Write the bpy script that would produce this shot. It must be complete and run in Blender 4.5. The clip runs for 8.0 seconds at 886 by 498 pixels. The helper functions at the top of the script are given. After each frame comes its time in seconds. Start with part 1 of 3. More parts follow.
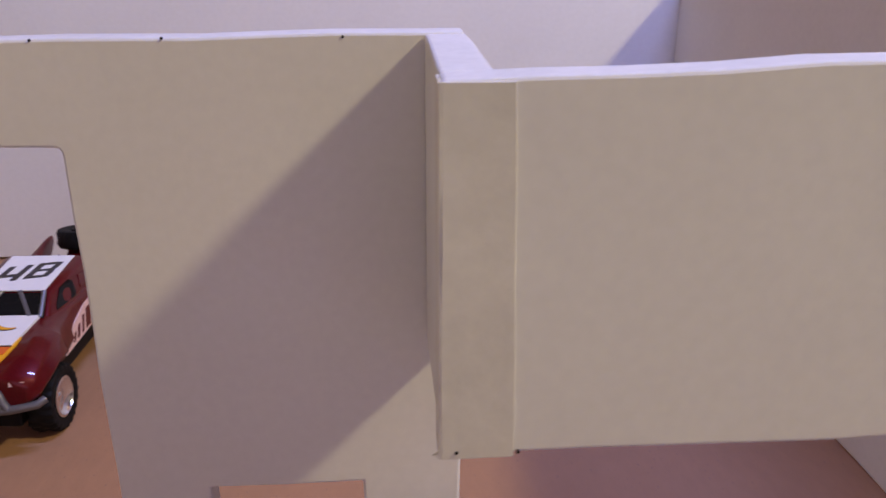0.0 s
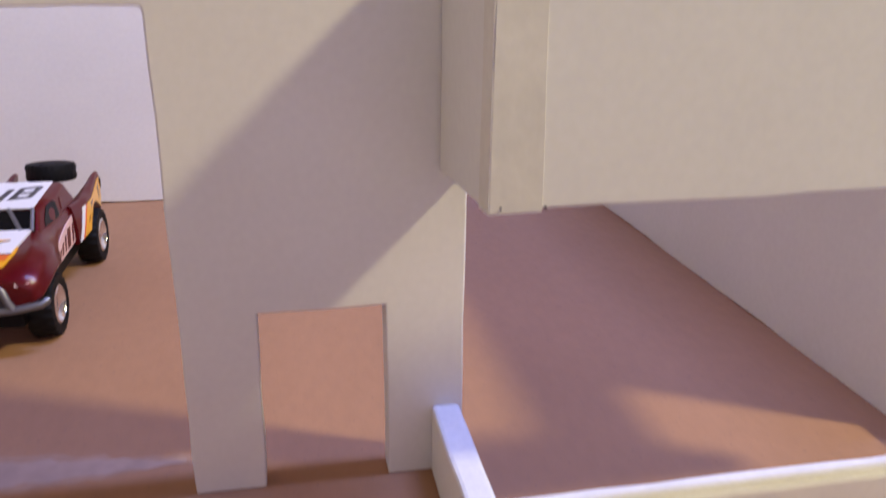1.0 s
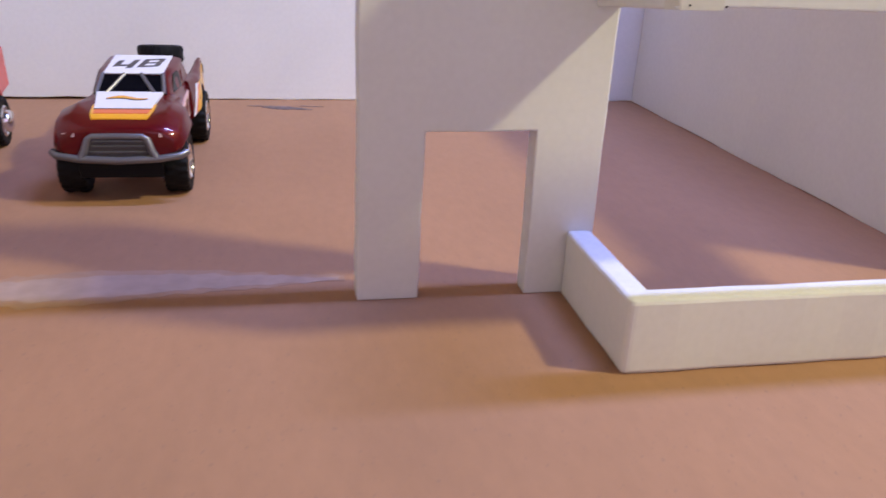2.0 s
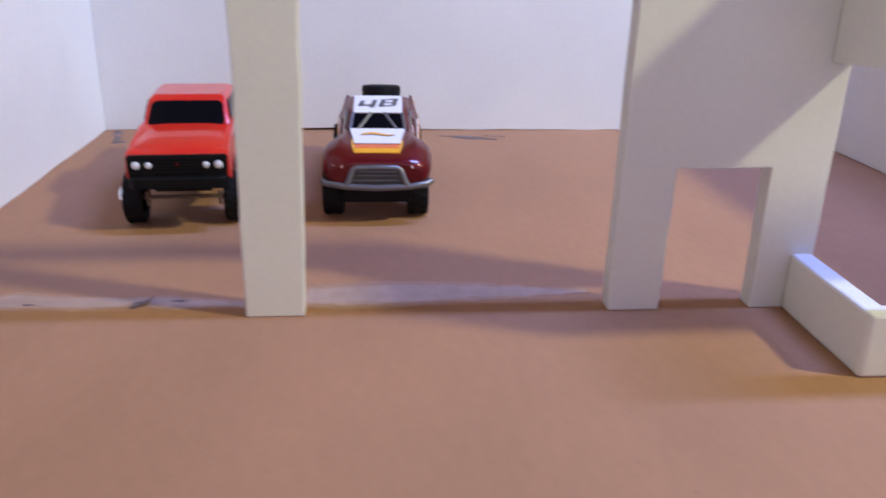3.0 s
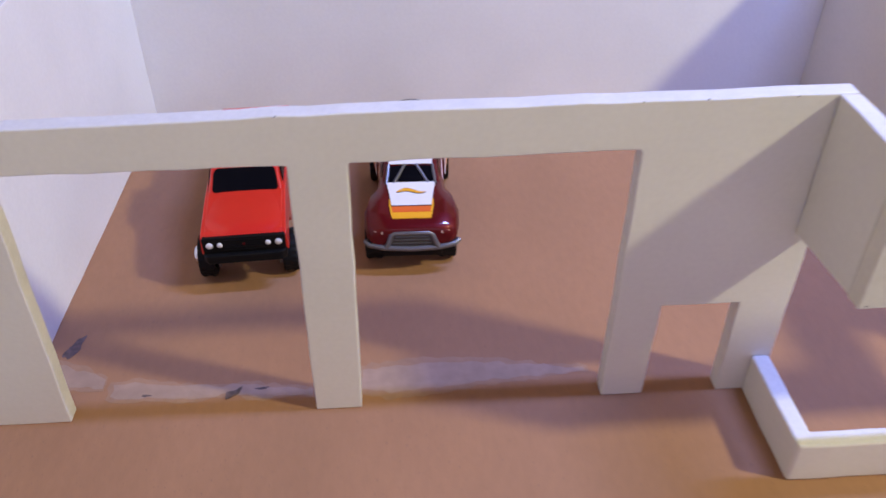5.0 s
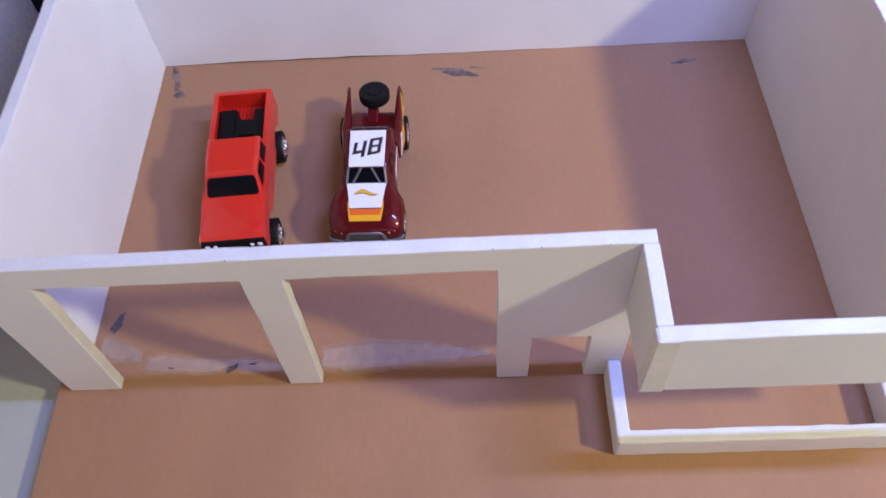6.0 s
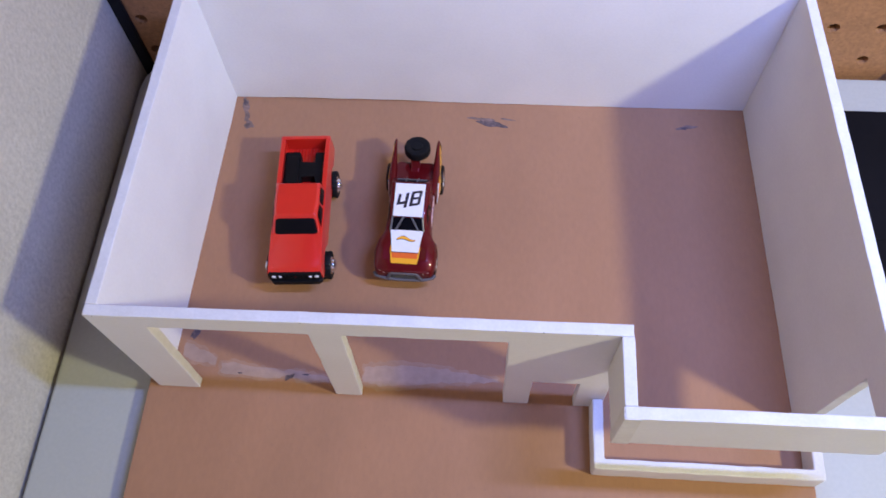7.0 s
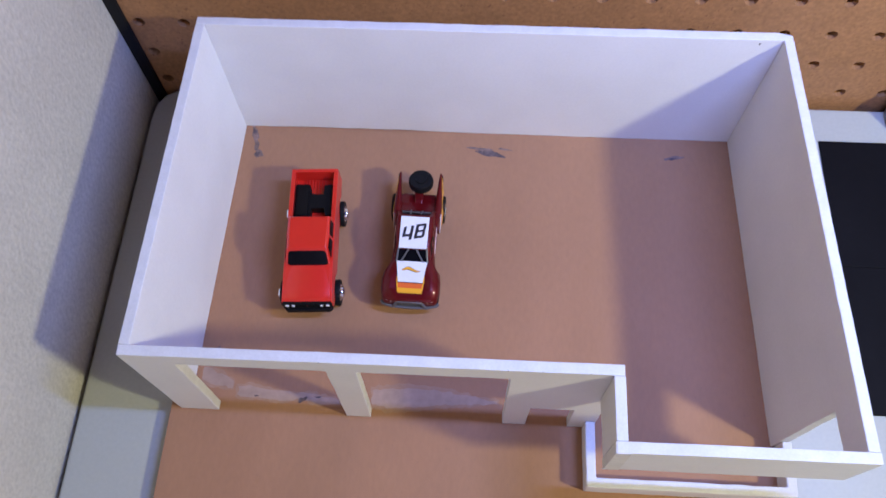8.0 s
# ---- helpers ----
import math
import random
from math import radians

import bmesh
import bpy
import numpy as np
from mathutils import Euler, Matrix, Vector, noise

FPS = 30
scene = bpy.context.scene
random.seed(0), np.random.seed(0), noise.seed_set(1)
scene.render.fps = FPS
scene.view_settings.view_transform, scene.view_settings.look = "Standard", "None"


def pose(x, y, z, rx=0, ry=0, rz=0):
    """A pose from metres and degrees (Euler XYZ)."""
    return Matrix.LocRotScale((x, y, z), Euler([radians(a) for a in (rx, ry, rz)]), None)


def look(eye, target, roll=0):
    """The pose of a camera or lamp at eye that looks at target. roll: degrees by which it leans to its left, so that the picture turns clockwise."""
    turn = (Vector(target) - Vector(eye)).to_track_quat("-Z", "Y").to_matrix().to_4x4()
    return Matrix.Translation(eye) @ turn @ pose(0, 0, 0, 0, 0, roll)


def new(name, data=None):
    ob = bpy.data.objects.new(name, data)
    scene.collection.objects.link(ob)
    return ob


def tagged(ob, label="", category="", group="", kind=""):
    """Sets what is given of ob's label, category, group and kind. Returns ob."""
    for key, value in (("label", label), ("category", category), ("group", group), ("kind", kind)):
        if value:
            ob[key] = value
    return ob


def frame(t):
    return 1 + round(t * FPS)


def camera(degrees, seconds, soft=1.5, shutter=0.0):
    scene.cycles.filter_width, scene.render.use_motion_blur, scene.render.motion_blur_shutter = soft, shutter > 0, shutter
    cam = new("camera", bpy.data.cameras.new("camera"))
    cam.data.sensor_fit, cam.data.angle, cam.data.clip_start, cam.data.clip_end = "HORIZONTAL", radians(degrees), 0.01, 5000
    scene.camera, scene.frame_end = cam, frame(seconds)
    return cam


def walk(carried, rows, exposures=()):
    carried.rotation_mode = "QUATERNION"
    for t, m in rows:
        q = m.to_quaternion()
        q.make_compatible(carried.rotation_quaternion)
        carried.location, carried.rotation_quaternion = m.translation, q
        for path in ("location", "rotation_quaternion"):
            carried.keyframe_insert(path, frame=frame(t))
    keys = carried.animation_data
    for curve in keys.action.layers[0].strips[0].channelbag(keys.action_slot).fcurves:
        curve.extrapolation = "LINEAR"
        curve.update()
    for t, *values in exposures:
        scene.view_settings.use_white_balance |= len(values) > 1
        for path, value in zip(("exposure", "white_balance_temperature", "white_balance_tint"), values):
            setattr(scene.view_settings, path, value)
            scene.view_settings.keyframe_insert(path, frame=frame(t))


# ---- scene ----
import itertools

cam = camera(57.0, 8.0, soft=1.5, shutter=0.35)
PATH = [
    (0, (0.20348, -0.09340, 0.10198), (0.21547, 0.09325, 0.03112), 0.05),
    (0.2, (0.19512, -0.09375, 0.09988), (0.22012, 0.09204, 0.03019), 0.60),
    (0.5, (0.18687, -0.10034, 0.09933), (0.22454, 0.08325, 0.02951), 1.15),
    (0.8, (0.18294, -0.11277, 0.09211), (0.22524, 0.07018, 0.02325), 1.78),
    (1, (0.18366, -0.12076, 0.08839), (0.22080, 0.06271, 0.01798), 0.73),
    (1.2, (0.18285, -0.12279, 0.07759), (0.22170, 0.05988, 0.00600), 2.51),
    (2.3, (0.14342, -0.14737, 0.06899), (0.1815, 0.03328, -0.00794), 2.92),
    (2.5, (0.14034, -0.15153, 0.07029), (0.16647, 0.03167, -0.00556), 1.85),
    (2.7, (0.13253, -0.15514, 0.07371), (0.1525, 0.02922, -0.00123), 1.33),
    (3, (0.11341, -0.16127, 0.07914), (0.13098, 0.02398, 0.00585), 1.26),
    (3.3, (0.09615, -0.16204, 0.0865), (0.11191, 0.02405, 0.01492), 1.05),
    (3.5, (0.08550, -0.16230, 0.08730), (0.10233, 0.02388, 0.01620), 1.30),
    (3.8, (0.06808, -0.16122, 0.08647), (0.08789, 0.02486, 0.0159), 1.58),
    (4, (0.05904, -0.16634, 0.08871), (0.07985, 0.02003, 0.01919), 1.55),
    (4.1, (0.05524, -0.16510, 0.08688), (0.07611, 0.02134, 0.01759), 1.72),
    (4.2, (0.05290, -0.16521, 0.08937), (0.07448, 0.02028, 0.01776), 1.84),
    (4.3, (0.05459, -0.16466, 0.09350), (0.07493, 0.01938, 0.01790), 1.75),
    (4.5, (0.06667, -0.16002, 0.11374), (0.08532, 0.01976, 0.02812), 1.49),
    (4.7, (0.08705, -0.15245, 0.135), (0.10467, 0.01868, 0.03301), 2.09),
    (5, (0.11109, -0.15389, 0.17315), (0.12171, 0.00421, 0.05111), 0.02),
    (5.2, (0.12395, -0.15233, 0.19283), (0.13261, -0.00611, 0.05665), -0.51),
    (6.3, (0.16419, -0.12043, 0.32664), (0.15264, -0.02156, 0.15317), -6.73),
    (6.5, (0.16485, -0.12026, 0.34621), (0.15382, -0.02497, 0.17072), -5.71),
    (7, (0.15759, -0.11231, 0.37773), (0.14591, -0.02164, 0.19985), -4.32),
    (7.3, (0.14884, -0.10364, 0.3873), (0.13731, -0.01606, 0.20787), -3.86),
    (7.5, (0.15213, -0.09997, 0.39141), (0.14407, -0.01331, 0.21134), -2.48),
    (7.8, (0.15004, -0.09461, 0.40256), (0.14161, -0.01171, 0.22074), -2.61),
    (8, (0.1494, -0.09782, 0.41496), (0.14127, -0.01297, 0.23404), -2.67),
]
EXPOSURE = [(0, -0.97, 6780, 16), (0.5, -0.62, 6760, 12), (1.2, -0.43, 6580, 11), (2.5, -0.23, 6080, 5), (3.0, -0.33, 5880, 4), (3.5, -0.44, 6050, 3), (4.0, -0.46, 6170, 4),
            (4.5, -0.36, 6130, 17), (5.2, -0.5, 6160, 7), (6.5, -0.5, 5940, 10), (7.0, -0.51, 5890, 9), (7.5, -0.53, 5740, 7), (8.0, -0.53, 5710, 7)]
walk(cam, [(t, look(eye, target, roll)) for t, eye, target, roll in PATH], EXPOSURE)

# ---- light: a warm desk lamp to one side, a cool lamp overhead, a dim room ----
world = bpy.data.worlds.new("room_light")
scene.world = world
world.use_nodes = True
world.node_tree.nodes["Background"].inputs[0].default_value = (0.62, 0.72, 1.0, 1)
world.node_tree.nodes["Background"].inputs[1].default_value = 0.2


def lamp(name, place, target, watts, colour, radius, cone):
    """A shaded lamp: light leaves it in a cone only."""
    data = bpy.data.lights.new(name, "SPOT")
    data.energy, data.color, data.shadow_soft_size, data.spot_size, data.spot_blend = watts, colour, radius, radians(cone), 0.5
    ob = new(name, data)
    ob.matrix_world = look(place, target)
    return ob


lamp("warm_lamp", (0.673, -0.194, 0.543), (0.10, 0.06, 0.0), 22.3, (1.0, 0.90, 0.52), 0.026, 110)
tube_light = bpy.data.lights.new("cool_lamp", "AREA")
tube_light.shape, tube_light.size, tube_light.size_y = "RECTANGLE", 0.20, 0.02
tube_light.energy, tube_light.color = 4.8, (0.31, 0.40, 1.0)
new("cool_lamp", tube_light).matrix_world = Matrix.Translation((0.365, 0.0, 0.500)) @ Matrix.Rotation(radians(30), 4, "X")

# added pinkish fill from behind the camera, brightens the front faces
fill_light = bpy.data.lights.new("front_fill", "AREA")
fill_light.shape, fill_light.size, fill_light.size_y = "RECTANGLE", 1.1, 0.8
fill_light.energy, fill_light.color = 4.0, (0.95, 0.72, 1.0)
new("front_fill", fill_light).matrix_world = Matrix.Translation((0.45, -1.16, 0.50)) @ Matrix.Rotation(radians(90), 4, "X")

# ---- materials ----
MM = 0.001


def material(name, colour, rough=0.5, metal=0.0, grain=300.0, vary=0.06, blotch=25.0, blotchy=0.05,
             bump=0.0, bump_scale=None, coat=0.0, stretch=(1, 1, 1), specks=0.0, speck_scale=900.0, speck_colour=(0.05, 0.05, 0.06), gloss=0.5):
    """A painted or raw surface: base colour, fine grain, large blotches, optional dark specks and relief."""
    m = bpy.data.materials.new(name)
    m.use_nodes = True
    nodes, links = m.node_tree.nodes, m.node_tree.links
    shader = nodes["Principled BSDF"]
    shader.inputs["Roughness"].default_value = rough
    shader.inputs["Metallic"].default_value = metal
    shader.inputs["Coat Weight"].default_value = coat
    shader.inputs["Specular IOR Level"].default_value = gloss
    shader.inputs["Coat Roughness"].default_value = 0.05
    where = nodes.new("ShaderNodeTexCoord")
    mapping = nodes.new("ShaderNodeMapping")
    mapping.inputs["Scale"].default_value = stretch
    links.new(where.outputs["Object"], mapping.inputs["Vector"])

    def noise_at(scale, detail):
        n = nodes.new("ShaderNodeTexNoise")
        n.inputs["Scale"].default_value, n.inputs["Detail"].default_value = scale, detail
        links.new(mapping.outputs["Vector"], n.inputs["Vector"])
        return n.outputs["Fac"]

    def mixed(fac, amount):
        ramp = nodes.new("ShaderNodeMapRange")
        ramp.inputs["From Min"].default_value, ramp.inputs["From Max"].default_value = 0.3, 0.7
        ramp.inputs["To Min"].default_value, ramp.inputs["To Max"].default_value = 1 - amount, 1 + amount
        links.new(fac, ramp.inputs["Value"])
        return ramp.outputs["Result"]

    fine = mixed(noise_at(grain, 4), vary)
    broad = mixed(noise_at(blotch, 3), blotchy)
    both = nodes.new("ShaderNodeMath")
    both.operation = "MULTIPLY"
    links.new(fine, both.inputs[0]), links.new(broad, both.inputs[1])
    tint = nodes.new("ShaderNodeVectorMath")
    tint.operation = "SCALE"
    tint.inputs[0].default_value = colour
    links.new(both.outputs[0], tint.inputs["Scale"])
    result = tint.outputs[0]
    if specks:
        dots = noise_at(speck_scale, 2)
        cut = nodes.new("ShaderNodeMapRange")
        cut.inputs["From Min"].default_value, cut.inputs["From Max"].default_value = 0.66 - 0.08 * specks, 0.74 - 0.06 * specks
        links.new(dots, cut.inputs["Value"])
        blend = nodes.new("ShaderNodeMix")
        blend.data_type = "RGBA"
        links.new(cut.outputs["Result"], blend.inputs["Factor"])
        links.new(result, blend.inputs[6])
        blend.inputs[7].default_value = (*speck_colour, 1)
        result = blend.outputs[2]
    links.new(result, shader.inputs["Base Color"])
    wear = nodes.new("ShaderNodeMapRange")
    wear.inputs["To Min"].default_value, wear.inputs["To Max"].default_value = max(rough - 0.08, 0.02), min(rough + 0.08, 1)
    links.new(noise_at(blotch * 3, 2), wear.inputs["Value"])
    links.new(wear.outputs["Result"], shader.inputs["Roughness"])
    if bump:
        relief = nodes.new("ShaderNodeBump")
        relief.inputs["Strength"].default_value, relief.inputs["Distance"].default_value = 0.6, bump
        links.new(noise_at(bump_scale or grain, 5), relief.inputs["Height"])
        links.new(relief.outputs["Normal"], shader.inputs["Normal"])
    return m


FOAM = material("foam_board_white", (0.76, 0.76, 0.76), 0.6, grain=700, vary=0.02, blotch=30, blotchy=0.03, bump=0.00008, bump_scale=260)
FOAM_CORE = material("foam_core_edge", (0.67, 0.67, 0.685), 0.8, grain=900, vary=0.04, blotch=120, blotchy=0.05, bump=0.00015, bump_scale=700)
CARD = material("brown_cardboard", (0.345, 0.179, 0.093), 0.75, grain=420, vary=0.04, blotch=28, blotchy=0.06, bump=0.00006, bump_scale=900,
                stretch=(1, 0.45, 1), specks=0.05, speck_scale=1500, speck_colour=(0.27, 0.15, 0.09))
TORN = material("torn_paper", (0.368, 0.252, 0.188), 0.9, grain=260, vary=0.08, blotch=70, blotchy=0.12, bump=0.0002, bump_scale=400)
TORN_THIN = material("thinly_torn_paper", (0.352, 0.210, 0.132), 0.85, grain=260, vary=0.08, blotch=70, blotchy=0.12, bump=0.0001, bump_scale=400)
SMUDGE = material("faint_smudge", (0.19, 0.125, 0.105), 0.6, grain=500, vary=0.3, blotch=160, blotchy=0.3)
SMEAR = material("dried_dark_glue", (0.10, 0.07, 0.07), 0.55, grain=500, vary=0.4, blotch=160, blotchy=0.3)
TAPE = material("cream_paper_tape", (0.72, 0.705, 0.67), 0.7, grain=500, vary=0.04, blotch=60, blotchy=0.06, bump=0.0001, bump_scale=500)
PLASTER = material("grey_plaster_wall", (0.56, 0.525, 0.445), 0.9, grain=420, vary=0.09, blotch=16, blotchy=0.06, bump=0.0014, bump_scale=300)
PAINT = material("room_paint", (0.13, 0.13, 0.135), 0.8, grain=60, vary=0.02, blotch=2, blotchy=0.03)
LAMINATE = material("pale_laminate", (0.43, 0.44, 0.395), 0.42, grain=500, vary=0.03, blotch=12, blotchy=0.04)
HARDBOARD = material("brown_hardboard", (0.375, 0.185, 0.073), 0.6, grain=420, vary=0.16, blotch=40, blotchy=0.08, bump=0.00006, bump_scale=420,
                     specks=0.3, speck_scale=520, speck_colour=(0.24, 0.11, 0.045))
DARK = material("black_strip_and_hole_shade", (0.010, 0.0095, 0.010), 0.7, vary=0.1, gloss=0.2)
MAT_BLACK = material("black_board", (0.004, 0.004, 0.0055), 0.7, gloss=0.12, grain=300, vary=0.1, blotch=20, blotchy=0.15)
STEEL = material("grey_metal", (0.30, 0.30, 0.31), 0.4, metal=0.7, grain=500)
RED = material("gloss_red_paint", (0.60, 0.018, 0.009), 0.34, grain=300, vary=0.02, blotch=60, blotchy=0.03, coat=0.7)
MAROON = material("metallic_maroon_paint", (0.095, 0.003, 0.005), 0.38, metal=0.2, grain=1800, vary=0.12, blotch=60, blotchy=0.03, coat=0.5, gloss=0.12)
WHITE = material("white_print", (0.78, 0.78, 0.80), 0.35, grain=400, vary=0.02, coat=0.5)
YELLOW = material("yellow_print", (0.80, 0.39, 0.015), 0.35, grain=400, vary=0.03, coat=0.5)
ORANGE = material("orange_print", (0.70, 0.13, 0.02), 0.35, grain=400, vary=0.03, coat=0.5)
PINK = material("pale_print", (0.72, 0.50, 0.46), 0.4, grain=400, vary=0.03)
INK = material("black_print", (0.02, 0.018, 0.025), 0.35, grain=400, vary=0.1)
PLASTIC = material("black_plastic", (0.004, 0.004, 0.0045), 0.5, gloss=0.16, grain=500, vary=0.15)
RUBBER = material("black_tyre_rubber", (0.006, 0.006, 0.007), 0.6, gloss=0.16, grain=800, vary=0.2, bump=0.0001)
CHROME = material("chrome", (0.80, 0.80, 0.82), 0.16, metal=1.0, grain=600, vary=0.03)
SILVER = material("silver_plastic", (0.16, 0.155, 0.165), 0.36, metal=0.5, grain=600, vary=0.05)
GREY = material("dark_grey_plastic", (0.075, 0.07, 0.072), 0.5, grain=500, vary=0.08, gloss=0.3)
GLASS = material("smoked_window", (0.004, 0.004, 0.006), 0.12, gloss=0.14, grain=200, vary=0.1)
LENS = material("white_lamp_lens", (0.72, 0.72, 0.74), 0.2, grain=400, vary=0.03, coat=0.6)
AXLE = material("dull_axle_metal", (0.16, 0.12, 0.09), 0.45, metal=0.6, grain=500)


# ---- mesh helpers, all sizes in millimetres ----
def mesh_object(name, bm, mat, smooth=None):
    bmesh.ops.recalc_face_normals(bm, faces=bm.faces[:])
    bmesh.ops.scale(bm, vec=(MM, MM, MM), verts=bm.verts[:])
    me = bpy.data.meshes.new(name)
    bm.to_mesh(me)
    bm.free()
    me.materials.append(mat)
    if smooth:
        me.polygons.foreach_set("use_smooth", [True] * len(me.polygons))
        me.set_sharp_from_angle(angle=radians(smooth))
    return new(name, me)


def part(name, bm, mat, parent=None, label="", bevel=0.0, smooth=None, segments=2):
    ob = mesh_object(name, bm, mat, smooth)
    if parent:
        ob.parent = parent
    if bevel:
        mod = ob.modifiers.new("edges", "BEVEL")
        mod.width, mod.segments, mod.limit_method, mod.angle_limit = bevel * MM, segments, "ANGLE", radians(40)
    return tagged(ob, label) if label else ob


def empty(name, place, label, category, group="", kind=""):
    ob = new(name)
    ob.matrix_world = place
    ob.empty_display_size = 0.01
    return tagged(ob, label, category, group, kind)


def box(bm, x0, x1, y0, y1, z0, z1):
    v = [bm.verts.new(p) for p in itertools.product((x0, x1), (y0, y1), (z0, z1))]
    for f in ((0, 1, 3, 2), (4, 6, 7, 5), (0, 4, 5, 1), (2, 3, 7, 6), (0, 2, 6, 4), (1, 5, 7, 3)):
        bm.faces.new([v[i] for i in f])
    return v


def prism(bm, outline, axis, a, b):
    """Extrudes a flat outline along an axis: axis 'x' takes (y, z), 'y' takes (x, z), 'z' takes (x, y)."""
    def at(p, d):
        return {"x": (d, p[0], p[1]), "y": (p[0], d, p[1]), "z": (p[0], p[1], d)}[axis]
    low, high = [bm.verts.new(at(p, a)) for p in outline], [bm.verts.new(at(p, b)) for p in outline]
    n = len(outline)
    bm.faces.new(low), bm.faces.new(high[::-1])
    for i in range(n):
        bm.faces.new((low[i], high[i], high[(i + 1) % n], low[(i + 1) % n]))
    return low + high


def fillet(outline, radii):
    """Rounds chosen corners of an outline; radii by index."""
    out, n = [], len(outline)
    for i, p in enumerate(outline):
        r = radii.get(i)
        if not r:
            out.append(p)
            continue
        p = Vector(p)
        a, b = (Vector(outline[i - 1]) - p).normalized(), (Vector(outline[(i + 1) % n]) - p).normalized()
        for k in range(5):
            s = k / 4
            q = p + a * r * (1 - s) ** 2 + b * r * s**2
            out.append((q.x, q.y))
    return out


def hand_cut(outline, step, wobble, seed):
    """Adds points along straight runs and moves them a little, as a knife does."""
    rnd = random.Random(seed)
    out, n = [], len(outline)
    for i in range(n):
        p, q = Vector(outline[i]), Vector(outline[(i + 1) % n])
        out.append(tuple(p))
        run = (q - p).length
        k = int(run // step)
        side = Vector((-(q - p).y, (q - p).x)).normalized() if run else Vector((0, 0))
        for j in range(1, k):
            w = p.lerp(q, j / k) + side * rnd.uniform(-wobble, wobble)
            out.append((w.x, w.y))
    return out


def lathe(bm, profile, turns, axis="x"):
    """Turns a profile of (radius, along) round an axis through the origin."""
    rings = []
    for r, a in profile:
        ring = []
        for k in range(turns):
            c, s = math.cos(2 * math.pi * k / turns), math.sin(2 * math.pi * k / turns)
            ring.append(bm.verts.new({"x": (a, r * c, r * s), "y": (r * c, a, r * s), "z": (r * c, r * s, a)}[axis]))
        rings.append(ring)
    for one, two in zip(rings, rings[1:]):
        for k in range(turns):
            bm.faces.new((one[k], one[(k + 1) % turns], two[(k + 1) % turns], two[k]))
    bm.faces.new(rings[0]), bm.faces.new(rings[-1][::-1])
    return [v for ring in rings for v in ring]


def tube(bm, path, radius, sides=8):
    """A round bar along a path of points."""
    path = [Vector(p) for p in path]
    rings = []
    for i, p in enumerate(path):
        ahead = (path[min(i + 1, len(path) - 1)] - path[max(i - 1, 0)]).normalized()
        across = ahead.cross(Vector((0, 0.3, 1))).normalized()
        up = across.cross(ahead)
        rings.append([bm.verts.new(p + radius * (math.cos(k * 2 * math.pi / sides) * across + math.sin(k * 2 * math.pi / sides) * up)) for k in range(sides)])
    for one, two in zip(rings, rings[1:]):
        for k in range(sides):
            bm.faces.new((one[k], one[(k + 1) % sides], two[(k + 1) % sides], two[k]))
    bm.faces.new(rings[0]), bm.faces.new(rings[-1][::-1])


def loft(bm, sections):
    """Skins closed rings of equal length, with both ends capped."""
    rings = [[bm.verts.new(p) for p in ring] for ring in sections]
    n = len(rings[0])
    for one, two in zip(rings, rings[1:]):
        for k in range(n):
            bm.faces.new((one[k], one[(k + 1) % n], two[(k + 1) % n], two[k]))
    bm.faces.new(rings[0]), bm.faces.new(rings[-1][::-1])


def move(verts, matrix):
    for v in verts:
        v.co = matrix @ v.co


def slab(bm, corners, thick):
    """A thin plate on four corners, raised along their normal."""
    c = [Vector(p) for p in corners]
    up = (c[1] - c[0]).cross(c[-1] - c[0]).normalized() * thick
    low, high = [bm.verts.new(p - up * 0.2) for p in c], [bm.verts.new(p + up) for p in c]
    n = len(c)
    bm.faces.new(low[::-1]), bm.faces.new(high)
    for i in range(n):
        bm.faces.new((low[i], low[(i + 1) % n], high[(i + 1) % n], high[i]))


def ragged(cx, cy, rx, ry, turn, seed, n=26, rough=0.35):
    """An uneven blot outline."""
    rnd = random.Random(seed)
    swing = rnd.uniform(0, 6), rnd.uniform(0, 6)
    out = []
    for k in range(n):
        a = 2 * math.pi * k / n
        r = 1 + rough * (0.5 * math.sin(3 * a + swing[0]) + 0.35 * math.sin(5 * a + swing[1])) + rnd.uniform(-0.2, 0.2) * rough
        x, y = rx * r * math.cos(a), ry * r * math.sin(a)
        c, s = math.cos(radians(turn)), math.sin(radians(turn))
        out.append((cx + c * x - s * y, cy + s * x + c * y))
    return out


# ---- the room: bench top, two walls in the corner, plain walls that close it ----
def room_wall(name, x0, x1, y0, y1, z0, z1, mat=PAINT):
    bm = bmesh.new()
    box(bm, x0, x1, y0, y1, z0, z1)
    return tagged(part(name, bm, mat), kind="structure")


TABLE_Z = -8.0
room_wall("wall_west", -160, -60, -1150, 230, -760, 1150, PLASTER)
room_wall("wall_north", -160, 1650, 230, 330, -760, 1150)
room_wall("wall_east", 1550, 1650, -1150, 230, -760, 1150)
# unseen south wall; its opening and frame are added to go with the fill
bm = bmesh.new()
for x0, x1, z0, z1 in ((-160, -120, -760, 1150), (1020, 1650, -760, 1150), (-120, 1020, -760, 80), (-120, 1020, 920, 1150)):
    box(bm, x0, x1, -1250, -1150, z0, z1)
tagged(part("wall_south", bm, PAINT), kind="structure")
bm = bmesh.new()
for x0, x1, z0, z1 in ((-120, -80, 80, 920), (980, 1020, 80, 920), (-80, 980, 80, 120), (-80, 980, 880, 920), (430, 470, 120, 880)):
    box(bm, x0, x1, -1220, -1190, z0, z1)
tagged(part("fill_frame", bm, LAMINATE, bevel=2), "added pale frame round the unseen fill opening", "window", kind="structure")
room_wall("ceiling", -160, 1650, -1250, 330, 1150, 1250)
